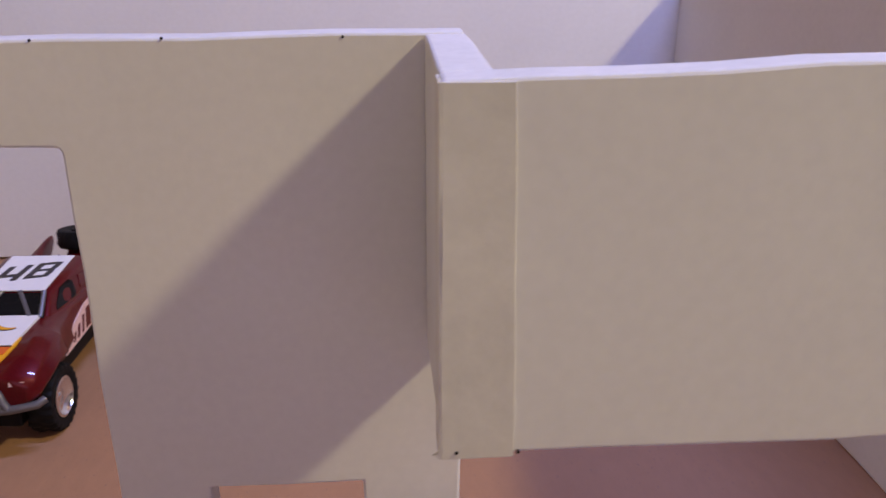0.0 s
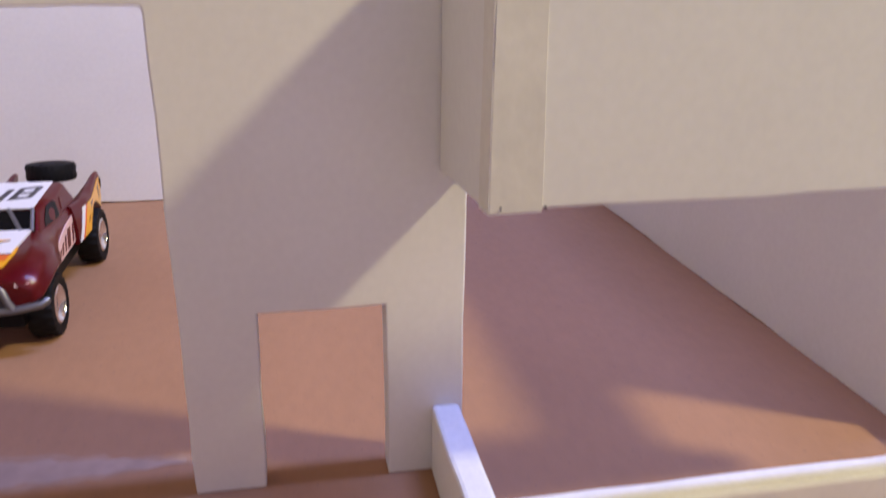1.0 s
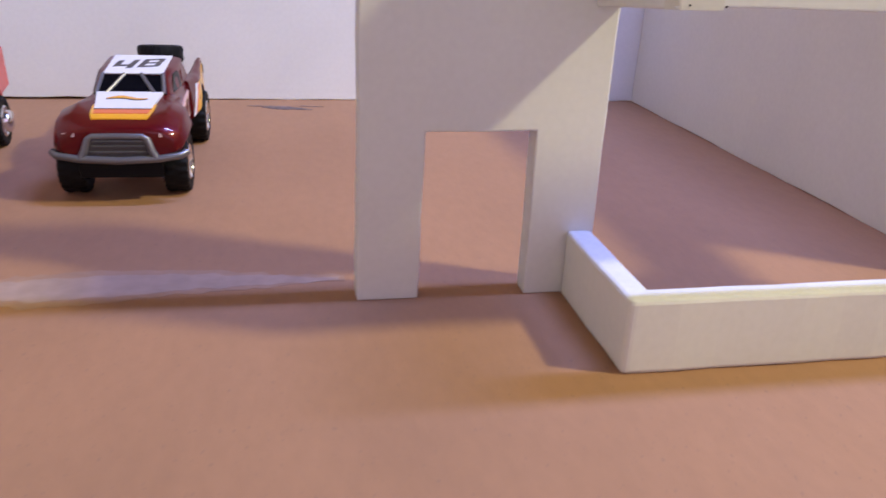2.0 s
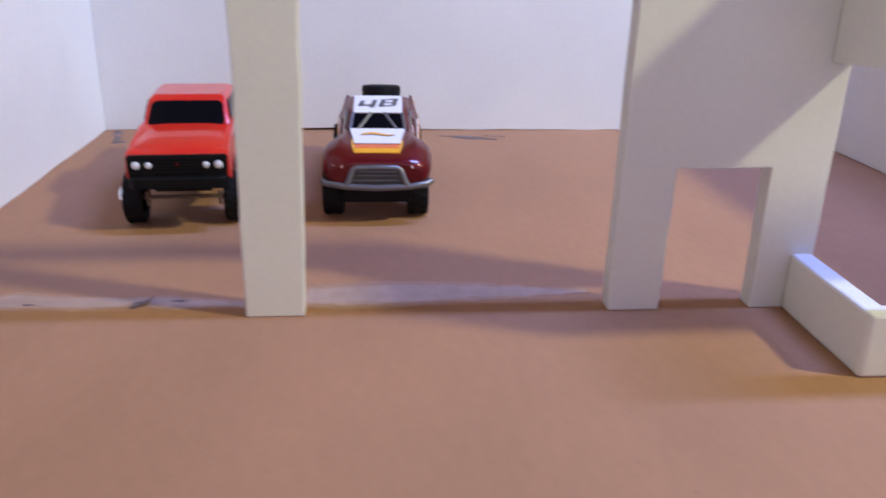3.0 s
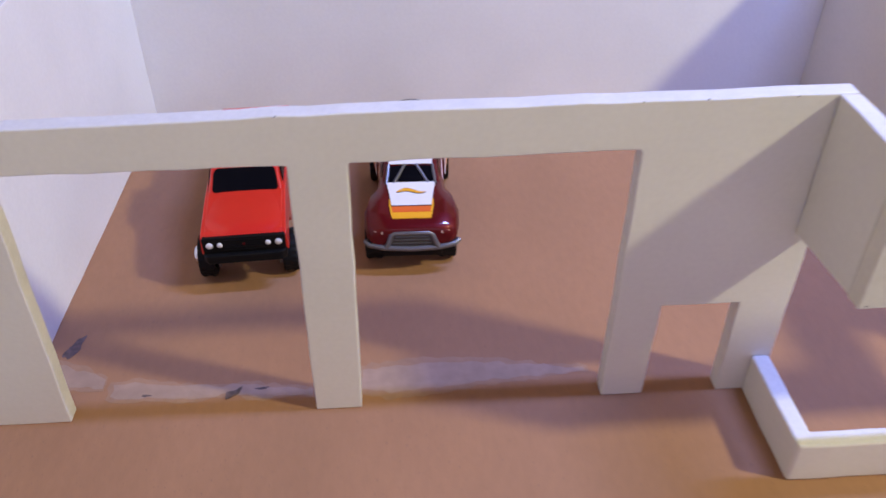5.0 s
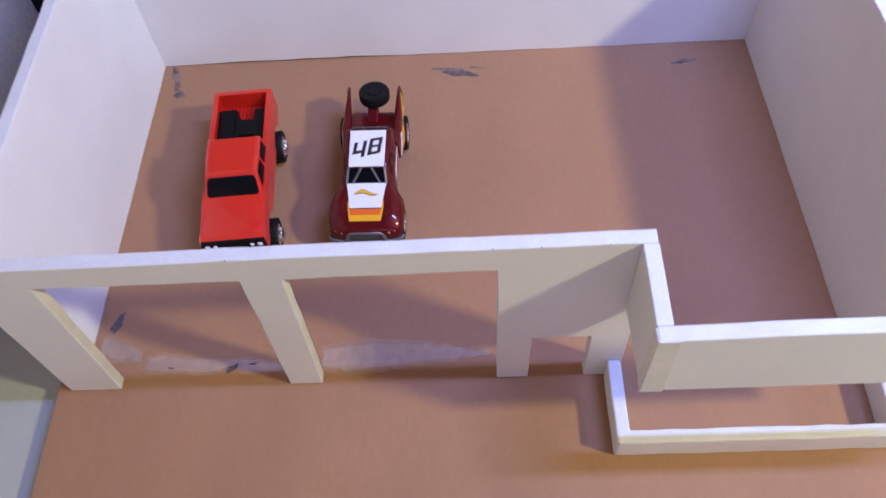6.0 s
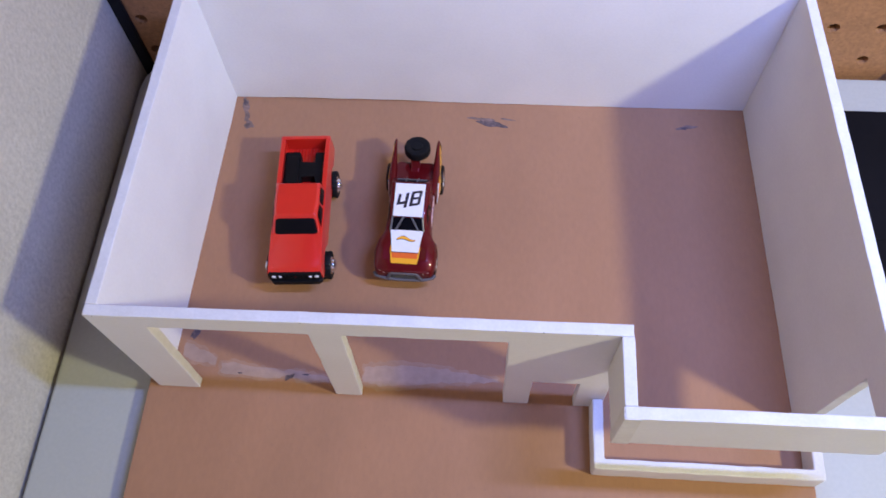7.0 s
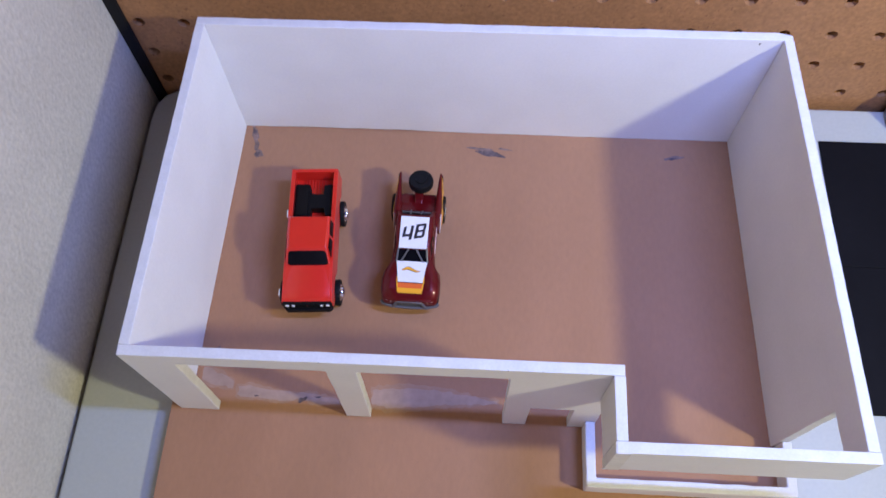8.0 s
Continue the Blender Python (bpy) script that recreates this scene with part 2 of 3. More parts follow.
room_wall("floor", -160, 1650, -1250, 330, -860, -760)


def bench():
    table = empty("workbench", Matrix.Translation((0.5, -0.2, -0.76)), "pale grey laminate workbench in the corner of the room", "table")
    outline = fillet([(-57, -500), (1200, -500), (1200, 206), (-57, 206)], {3: 22, 0: 10})
    bm = bmesh.new()
    move(prism(bm, outline, "z", TABLE_Z - 25, TABLE_Z), Matrix.Translation((-500, 200, 760)))
    part("tabletop", bm, LAMINATE, table, bevel=1.5)
    for x, y in ((-30, -470), (1170, -470), (-30, 175), (1170, 175)):
        bm = bmesh.new()
        box(bm, x - 20 - 500, x + 20 - 500, y - 20 + 200, y + 20 + 200, 0, TABLE_Z - 25 + 760)
        part("leg", bm, LAMINATE, table, bevel=2)


bench()


def pegboard():
    """Hardboard with a real hole at every inch."""
    pitch, across, rows, thick, r, y = 25.85, 36, 20, 5.0, 3.6, 210.0
    x0, z0 = -47.4 - pitch * 0.5, 1.8 - pitch * 1.5
    bm = bmesh.new()
    for i in range(across):
        for j in range(rows):
            cx, cz = x0 + (i + 0.5) * pitch, z0 + (j + 0.5) * pitch
            h = pitch / 2
            rim = [(cx + h * a, cz + h * b) for a, b in ((-1, -1), (0, -1), (1, -1), (1, 0), (1, 1), (0, 1), (-1, 1), (-1, 0))]
            hole = [(cx + r * math.cos(math.pi * (k / 4 - 0.75)), cz + r * math.sin(math.pi * (k / 4 - 0.75))) for k in range(8)]
            o = [bm.verts.new((x, y, z)) for x, z in rim]
            f = [bm.verts.new((x, y, z)) for x, z in hole]
            b = [bm.verts.new((x, y + thick, z)) for x, z in hole]
            for k in range(8):
                n = (k + 1) % 8
                bm.faces.new((o[k], o[n], f[n], f[k])), bm.faces.new((f[k], f[n], b[n], b[k]))
    bmesh.ops.remove_doubles(bm, verts=bm.verts[:], dist=0.01)
    for v in bm.verts:
        v.co.y += (v.co.x - 240) * 0.012
    board = part("pegboard", bm, HARDBOARD)
    tagged(board, "brown hardboard pegboard with round holes behind the workbench", "pegboard")
    # added black sheet: the shade inside the holes given as colour
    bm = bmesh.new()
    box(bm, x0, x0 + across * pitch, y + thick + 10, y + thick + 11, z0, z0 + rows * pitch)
    part("hole_shade_sheet", bm, DARK, board)


pegboard()

bm = bmesh.new()
box(bm, -60, -53.5, 203.5, 210, -300, 480)
tagged(part("corner_strip", bm, DARK, bevel=0.6), "black strip up the corner between wall and pegboard", "trim", kind="structure")

bm = bmesh.new()
box(bm, 353, 640, 15, 99, TABLE_Z, TABLE_Z + 1.2)
box(bm, 353, 640, 99.08, 182, TABLE_Z, TABLE_Z + 1.2)
tagged(part("black_board", bm, MAT_BLACK, bevel=0.4), "matt black board lying flat on the workbench", "board")

bm = bmesh.new()
prism(bm, fillet([(395, 190), (440, 190), (440, 208), (395, 208)], {0: 6, 3: 6}), "z", TABLE_Z, TABLE_Z + 22)
tagged(part("metal_block", bm, STEEL, bevel=2.0), "grey metal block standing against the pegboard", "tool")


# ---- the model building ----
THICK = 4.7
model = empty("model_building", Matrix.Identity(4), "unfinished scale model garage of white foam board on brown cardboard", "model building")


def foam_panel(name, outline, axis, a, b, seed, shear=None, label="", bevel=0.35, on_edge=True):
    bm = bmesh.new()
    prism(bm, hand_cut(outline, 7.0, 0.2, seed), axis, a, b)
    for f in bm.faces:
        f.material_index = 1 if (len(f.verts) == 4) == on_edge else 0
    if shear:
        for v in bm.verts:
            v.co = Vector(shear(v.co))
    panel = part(name, bm, FOAM, model, label, bevel=bevel)
    panel.data.materials.append(FOAM_CORE)
    return panel


# front wall with two car doors and one low door, cut as a comb
FRONT = [(0, 0), (20.1, 0), (22.0, 78.6), (87.2, 78.8), (86.4, 0), (98.9, 0), (100.5, 79.0), (165.9, 79.8), (166.0, 0),
         (177.7, 0), (178.1, 32.8), (198.6, 32.9), (198.8, 0), (211.9, 0), (211.9, 92.4), (100, 91.4), (0, 89.2)]
foam_panel("front_wall", fillet(FRONT, {2: 0.8, 3: 0.8, 6: 0.8, 7: 1.0}), "y", 0, THICK, 1, label="white foam board front wall with two garage openings")
foam_panel("side_wall", [(THICK, 0), (174.3, 0), (174.3, 91.5), (THICK, 89.4)], "x", 0, THICK, 2, lambda c: (c.x + (c.y - THICK) * 0.0148, c.y, c.z))
foam_panel("back_wall", [(2.6, 0), (24, 0.1), (40, 0.8), (108, 0.9), (128, 0.15), (200, 0), (300.0, 0), (301.4, 91.9), (2.6, 91.5)], "y", 174.4, 179.2, 3, lambda c: (c.x, c.y - (1.6 if c.x > 298 and c.y > 178 else 0), c.z))
RIGHT = [(-5.2, 0), (174.3, 0), (174.3, 91.9), (-26.2, 93.0), (-26.2, 73.2), (-5.2, 72.4)]
foam_panel("side_wall", RIGHT, "x", 295.5, 295.5 + THICK, 4, lambda c: (c.x + (174.3 - c.y) * 0.026 + c.z * (0.016 + (174.3 - c.y) * 0.0001), c.y, c.z), "white foam board side wall with a cut-out window")
foam_panel("return_header", [(-26.3, 57.6), (-0.1, 55.0), (-0.1, 92.2), (-26.3, 92.0)], "x", 207.4, 207.4 + THICK, 5)
foam_panel("front_header", [(207.4, 58.2), (308.2, 59.2), (308.6, 94.0), (245, 93.3), (207.4, 92.0)], "y", -31.1, -26.4, 6)
# the low wall under the corner opening runs round in one strip
SILL = fillet([(206.4, -0.1), (206.4, -31.7), (306.2, -31.7), (306.2, -5.4), (301.4, -5.4), (301.4, -27.0), (211.2, -27.0), (211.2, -0.1)], {1: 1.3, 2: 1.3})
foam_panel("window_sill", SILL, "z", 0, 13.4, 7, bevel=0.7, on_edge=False)

bm = bmesh.new()
prism(bm, hand_cut([(207.35, 58.0), (213.9, 58.1), (213.5, 75), (213.1, 91.9), (207.35, 91.9)], 6, 0.08, 31), "y", -31.32, -31.05)
prism(bm, hand_cut([(-31.3, 58.0), (-26.7, 57.6), (-26.9, 75), (-26.6, 91.8), (-31.3, 91.9)], 6, 0.1, 32), "x", 207.12, 207.34)
part("corner_paper", bm, TAPE, model, "cream paper strip folded round the corner", bevel=0.05)
bm = bmesh.new()
prism(bm, [(207.6, 57.9), (206.6, 58.4), (206.8, 58.5), (207.6, 58.8)], "y", -31.2, -30.9)
part("paper_sliver", bm, TAPE, model, "torn sliver of paper")

bm = bmesh.new()
prism(bm, hand_cut([(-5.5, -110), (306, -110), (306, 180.5), (-5.5, 180.5)], 22, 0.2, 10), "z", TABLE_Z, 0)
base = part("base_board", bm, CARD, model, "brown cardboard base sheet", bevel=0.3)


def patch(name, outline, mat, low=-0.1, high=0.06, label=""):
    bm = bmesh.new()
    prism(bm, outline, "z", low, high)
    return part(name, bm, mat, base, label)


# peeled strip behind the garage openings, and smears of glue
def tear(low, high, seed):
    """A strip where the top paper is peeled: a thin feathered rim round a paler middle. low and high are its two long edges."""
    x0, x1 = low[0][0], low[-1][0]
    for name, mat, keep, lift, rough in (("torn_strip", TORN_THIN, 1.0, 0.050, 0.9), ("torn_layer", TORN, 0.66, 0.075, 0.8)):
        edge = []
        for line, other in ((low, high), (high, low)):
            for x, y in line if line is low else line[::-1]:
                middle = (y + float(np.interp(x, [p[0] for p in other], [p[1] for p in other]))) / 2
                edge.append(((x0 + x1) / 2 + (x - (x0 + x1) / 2) * (0.9 + 0.1 * keep), middle + (y - middle) * keep))
        patch(name, hand_cut(edge, 2.0, rough, seed + len(edge)), mat, -0.1, lift, "pale torn paper layer")


tear([(8, 14.0), (13, 11.6), (19, 11.0), (25.5, 10.8)], [(8, 24.5), (14, 22.4), (20, 20.0), (25.5, 16.4)], 21)
tear([(27, 7.4), (31, 5.8), (38, 6.4), (46, 5.0), (55, 5.4), (62, 6.8), (69, 4.6), (78, 5.4), (86, 4.4)], [(27, 14.2), (33, 15.4), (41, 13.4), (49, 12.8), (57, 11.4), (67, 11.8), (76, 9.8), (86, 8.8)], 22)
tear([(97.5, 4.8), (108, 2.4), (118, 3.6), (130, 5.2), (143, 7.0), (155, 8.6), (164.5, 9.4)], [(97.5, 16.0), (110, 17.8), (119, 18.2), (128, 17.4), (137, 16.8), (146, 15.0), (155, 13.0), (164.5, 11.8)], 23)
for k, (cx, cy, rx, ry, turn, mat) in enumerate(((13.2, 169, 1.9, 5.0, 14, SMUDGE), (15.0, 161.5, 1.4, 4.6, 10, SMUDGE), (17.2, 155.0, 2.6, 2.8, 30, SMUDGE), (16.6, 154.6, 1.3, 1.4, 10, SMEAR), (12.6, 170.5, 1.0, 2.6, 20, SMEAR), (155, 160.8, 8.6, 2.2, -13, SMEAR),
                                                 (150, 163.4, 8.0, 1.0, -6, SMUDGE), (164, 163.8, 4.0, 0.6, -8, SMUDGE), (263.5, 161.8, 6.2, 1.1, 10, SMUDGE), (262.4, 161.2, 2.4, 0.8, 4, SMEAR), (12.6, 29, 1.7, 4.8, -18, SMEAR), (38.2, 8.2, 1.3, 0.35, 0, SMEAR), (70.5, 9.0, 1.8, 0.4, 6, SMEAR))):
    patch("glue_smear", ragged(cx, cy, rx, ry, turn, 40 + k), mat, -0.1, 0.09 + 0.004 * k, "dark dried smear")

# a flake of paper that curls up from the torn strip
bm = bmesh.new()
rows = []
for k in range(7):
    a, wide = radians(14 * k), 1.9 * (1 - 0.09 * k) + 0.3 * math.sin(k * 2.1)
    rows.append([(60.6 + 4.6 * math.sin(a), 6.6 - wide * 0.7 + 0.3 * k, 0.1 + 1.7 * (1 - math.cos(a)) + d) for d in (0.0, 0.25)] + [(60.6 + 4.6 * math.sin(a), 6.6 + wide * 0.7 + 0.3 * k, 0.1 + 1.7 * (1 - math.cos(a)) + d) for d in (0.25, 0.0)])
loft(bm, rows)
part("paper_flake", bm, SMEAR, base, "dark curled flake of paper", smooth=50)


def pin(place, axis, size=1.0):
    """The head of a dressmaker's pin, pushed into the board."""
    bm = bmesh.new()
    move(lathe(bm, [(0.08 * size, 0.3), (0.2 * size, 0.1), (0.22 * size, -0.1), (0.1 * size, -0.2)], 10, axis), Matrix.Translation(place))
    part("pin", bm, PLASTIC, model, "black pin head", smooth=40)


for place in ((164.5, 0, 91.75), (178.6, 0, 91.9), (198.3, 0, 91.95), (86.1, 0, 91.0), (214.3, -31.3, 58.6), (208.7, -31.3, 58.7),
              (285.9, 174.4, 88.8), (3.5, 0, 88.4)):
    pin(place, "y", 2.2 if place[1] > 100 else 0.75)


# ---- the two toy trucks (local millimetres: front at y = 0, ground at z = 0) ----
def arch(cy, cz, r, start, stop, n=9):
    return [(cy + r * math.cos(radians(start + (stop - start) * k / n)), cz + r * math.sin(radians(start + (stop - start) * k / n))) for k in range(n + 1)]


def treaded(bm, profile, knobs, depth, axis="x"):
    """A tyre whose shoulders carry tread blocks: profile rows of radius, along, and 1 or 2 for the two staggered rows of blocks."""
    turns = knobs * 4
    verts = lathe(bm, [(r, a) for r, a, _ in profile], turns, axis)
    for i, (r, a, lane) in enumerate(profile):
        for k in range(turns):
            high = lane and (k // 2 + lane) % 2 == 0
            v, s = verts[i * turns + k], 1 + (depth if high else -depth * 0.5 if lane else 0) / r
            v.co = Vector((v.co.x, v.co.y * s, v.co.z * s)) if axis == "x" else Vector((v.co.x * s, v.co.y * s, v.co.z))


def wheel(car, x, y, r, width, side, hub=0.62, proud=1.0, knobs=22, cap=0.34, spokes=6):
    """A toy wheel: rubber tyre with tread blocks, chrome rim with spokes and a hub cap."""
    bm = bmesh.new()
    h = width / 2
    prof = [(r * hub, -h * 0.3, 0), (r * hub, -h * 0.8, 0), (r * 0.80, -h, 0), (r * 0.93, -h * 0.93, 1), (r * 0.985, -h * 0.62, 1), (r * 0.975, -h * 0.08, 0), (r * 0.975, h * 0.08, 0),
            (r * 0.985, h * 0.62, 2), (r * 0.93, h * 0.93, 2), (r * 0.80, h, 0), (r * hub, h * 0.8, 0), (r * hub, h * 0.3, 0)]
    treaded(bm, prof, knobs, r * 0.035)
    move(bm.verts, Matrix.Translation((x, y, r)))
    tyre = part("wheel", bm, RUBBER, car, smooth=40)
    bm = bmesh.new()
    o = side * h
    lathe(bm, [(r * hub * 1.02, o * 0.55), (r * hub * 1.02, o * 0.92), (r * hub * 0.90, o * 0.98), (r * hub * 0.84, o * 0.80), (r * cap * 1.2, o * 0.5), (r * cap, o * 0.52), (r * cap, o + side * (proud - 0.7)), (r * cap * 0.92, o + side * (proud - 0.3)), (r * cap * 0.75, o + side * proud), (r * cap * 0.45, o + side * (proud + 0.25)), (r * 0.05, o + side * (proud + 0.35))], 24)
    for k in range(spokes):
        v = box(bm, min(o * 0.55, o * 0.9), max(o * 0.55, o * 0.9), -0.45, 0.45, r * 0.16, r * hub * 0.95)
        move(v, Matrix.Rotation(2 * math.pi * k / spokes, 4, "X"))
    move(bm.verts, Matrix.Translation((x, y, r)))
    part("rim", bm, CHROME, tyre, "chrome rim", smooth=40)


def red_truck(place):
    car = empty("toy_pickup", place, "orange-red toy pickup truck with black grille and raised wheels", "toy car", "toy trucks in the garage")
    # sides with wheel arches, bonnet, cowl, bed walls
    side = ([(0.6, 15.6), (3.2, 15.0)] + arch(11.6, 9.2, 9.2, 146, 22, 9) + [(20.4, 12.6), (50.6, 12.6)] + arch(59.6, 8.8, 8.8, 156, 24, 9)
            + [(68.8, 13.4), (77.6, 14.2), (78.2, 25.6), (46.5, 26.0), (45.5, 26.0), (19.0, 25.6), (9.0, 24.0), (2.2, 22.7), (0.4, 21.8)])
    bm = bmesh.new()
    for s in (-1, 1):
        v = prism(bm, side, "x", s * 11.2, s * 13.5)
        for p in v:
            p.co.x -= s * max(p.co.z - 19, 0) * 0.10
    prism(bm, [(0.4, 16.2), (0.4, 21.9), (2.4, 22.9), (9.0, 24.2), (19.4, 25.9), (19.4, 15.2)], "x", -11.9, 11.9)
    box(bm, -11.6, 11.6, 19.0, 46.4, 13.0, 25.2)
    box(bm, -11.6, 11.6, 46.0, 77.0, 14.2, 16.6)
    box(bm, -12.3, 12.3, 76.2, 78.3, 14.2, 25.8)
    box(bm, -12.2, 12.2, 45.6, 47.2, 14.2, 25.6)
    body = part("body", bm, RED, car, "glossy orange-red body shell", bevel=0.55, segments=3)
    # bonnet, crowned across
    bm = bmesh.new()
    xs = [-11.9 + 23.8 * k / 12 for k in range(13)]
    loft(bm, [[(x, y, z + 0.8 * (1 - (x / 11.9) ** 4)) for x in xs] + [(11.9, y, z - 1.2), (-11.9, y, z - 1.2)]
              for y, z in ((0.7, 21.0), (1.6, 22.0), (3.2, 22.8), (5.6, 23.5), (9.0, 24.1), (19.6, 25.3))])
    part("bonnet", bm, RED, car, smooth=40)
    # cab
    bm = bmesh.new()
    base_ring = [(-11.9, 19.6), (11.9, 19.6), (12.3, 33), (12.3, 46.4), (-12.3, 46.4), (-12.3, 33)]
    roof_ring = [(-10.6, 26.2), (10.6, 26.2), (11.1, 35), (11.0, 45.4), (-11.0, 45.4), (-11.1, 35)]
    crown = [(-9.2, 27.4), (9.2, 27.4), (9.7, 35), (9.6, 44.4), (-9.6, 44.4), (-9.7, 35)]
    loft(bm, [[(x, y, 25.0) for x, y in base_ring], [(x, y, 32.1) for x, y in roof_ring], [(x, y, 32.9) for x, y in crown]])
    cab = part("cab", bm, RED, car, bevel=0.5, segments=3)

    def on_face(t, u, a, b, c, d):
        a, b, c, d = (Vector(p) for p in (a, b, c, d))
        return (a.lerp(b, t)).lerp(d.lerp(c, t), u)

    front = ((-11.9, 19.6, 25.0), (11.9, 19.6, 25.0), (10.6, 26.2, 32.1), (-10.6, 26.2, 32.1))
    bm = bmesh.new()
    slab(bm, [on_face(t, u, *front) for t, u in ((0.14, 0.05), (0.32, 0.02), (0.68, 0.02), (0.86, 0.05), (0.93, 0.09), (0.955, 0.18), (0.955, 0.76), (0.93, 0.86), (0.88, 0.90), (0.12, 0.90), (0.07, 0.86), (0.045, 0.76), (0.045, 0.18), (0.07, 0.09))], 0.22)
    part("windscreen", bm, GLASS, cab, "smoked black windscreen", bevel=0.12)
    rear = ((12.3, 46.4, 25.0), (-12.3, 46.4, 25.0), (-11.0, 45.4, 32.1), (11.0, 45.4, 32.1))
    bm = bmesh.new()
    slab(bm, [on_face(t, u, *rear) for t, u in ((0.1, 0.15), (0.9, 0.15), (0.9, 0.85), (0.1, 0.85))], 0.2)
    part("rear_window", bm, GLASS, cab, bevel=0.12)
    for s in (-1, 1):
        for y0, y1, y2, y3 in ((23.6, 33.4, 33.2, 27.2), (35.2, 43.8, 43.4, 35.0)):
            corners = [(s * 12.02, y0, 26.4), (s * 12.06, y1, 26.4), (s * 11.26, y2, 31.2), (s * 11.0, y3, 31.2)]
            bm = bmesh.new()
            slab(bm, corners if s > 0 else corners[::-1], 0.25)
            part("side_window", bm, GLASS, cab, bevel=0.1)
    # face
    bm = bmesh.new()
    prism(bm, fillet([(-12.6, 16.2), (12.6, 16.2), (12.9, 22.1), (-12.9, 22.1)], {0: 0.8, 1: 0.8, 2: 0.8, 3: 0.8}), "y", -0.45, 1.2)
    for k in range(5):
        box(bm, -6.2, 6.2, -0.7, -0.3, 17.4 + k * 0.9, 17.75 + k * 0.9)
    grille = part("grille", bm, PLASTIC, car, "black grille panel", bevel=0.15)
    for x, r in ((-10.6, 1.1), (-7.4, 0.88), (7.4, 0.88), (10.6, 1.1)):
        bm = bmesh.new()
        move(lathe(bm, [(r, -0.2), (r, -0.7), (r * 0.75, -0.95), (r * 0.3, -1.05)], 16, "y"), Matrix.Translation((x, 0, 19.5)))
        part("headlight", bm, LENS, grille, "round white headlight", smooth=40)
    bm = bmesh.new()
    move(lathe(bm, [(0.45, -0.4), (0.45, -0.8), (0.25, -0.85)], 12, "y"), Matrix.Translation((0, 0, 19.6)))
    part("badge", bm, MAROON, grille, "small dark red badge", smooth=40)
    bm = bmesh.new()
    prism(bm, fillet([(-12.9, -0.2), (-11.4, -2.0), (11.4, -2.0), (12.9, -0.2), (12.9, 2.2), (-12.9, 2.2)], {1: 0.9, 2: 0.9}), "z", 13.2, 16.5)
    part("bumper", bm, PLASTIC, car, "black bumper", bevel=0.5)
    # underneath
    bm = bmesh.new()
    box(bm, -7.5, 7.5, 6, 72, 10.2, 14.2)
    box(bm, -9.0, 9.0, 17, 52, 9.4, 13.4)
    part("chassis", bm, PLASTIC, car, bevel=0.3)
    for y in (11.6, 59.6):
        bm = bmesh.new()
        tube(bm, [(-13, y, 7), (13, y, 7)], 0.55)
        part("axle", bm, AXLE, car)
    bm = bmesh.new()
    tube(bm, [(-10.2, 5.5, 8.9), (10.2, 5.5, 8.9)], 0.45)
    for x in (-9.6, 9.6):
        tube(bm, [(x, 5.5, 6.6), (x, 5.5, 10.4)], 0.5)
    part("steering_rod", bm, AXLE, car)
    for s in (-1, 1):
        wheel(car, 12.9 if s > 0 else -14.0, 11.6, 7.2, 5.2, s, proud=1.7, cap=0.44)
        wheel(car, 12.9 if s > 0 else -13.3, 59.6, 7.2, 5.2, s, proud=1.7, cap=0.44)
    # load bed
    bm = bmesh.new()
    prism(bm, fillet([(-10.9, 48.4), (-1.6, 48.8), (-1.6, 55.4), (5.4, 55.6), (6.4, 51.2), (10.9, 51.2), (10.9, 70.2), (5.0, 70.2), (5.0, 64.2), (-1.8, 64.6), (-2.6, 70.6), (-10.9, 70.6)],
                     {0: 1.0, 1: 1.0, 11: 1.5, 10: 1.5, 6: 1.0, 7: 1.0}), "z", 16.4, 22.2)
    box(bm, -9.6, -3.2, 51.0, 67.5, 22.0, 23.2)
    part("bed_insert", bm, PLASTIC, car, "black engine block in the load bed", bevel=0.3)
    for k in range(7):
        bm = bmesh.new()
        box(bm, -6.4 + k * 1.75, -5.6 + k * 1.75, 64.5, 75.8, 16.5, 17.5)
        part("bed_rib", bm, RED, car)
    return car


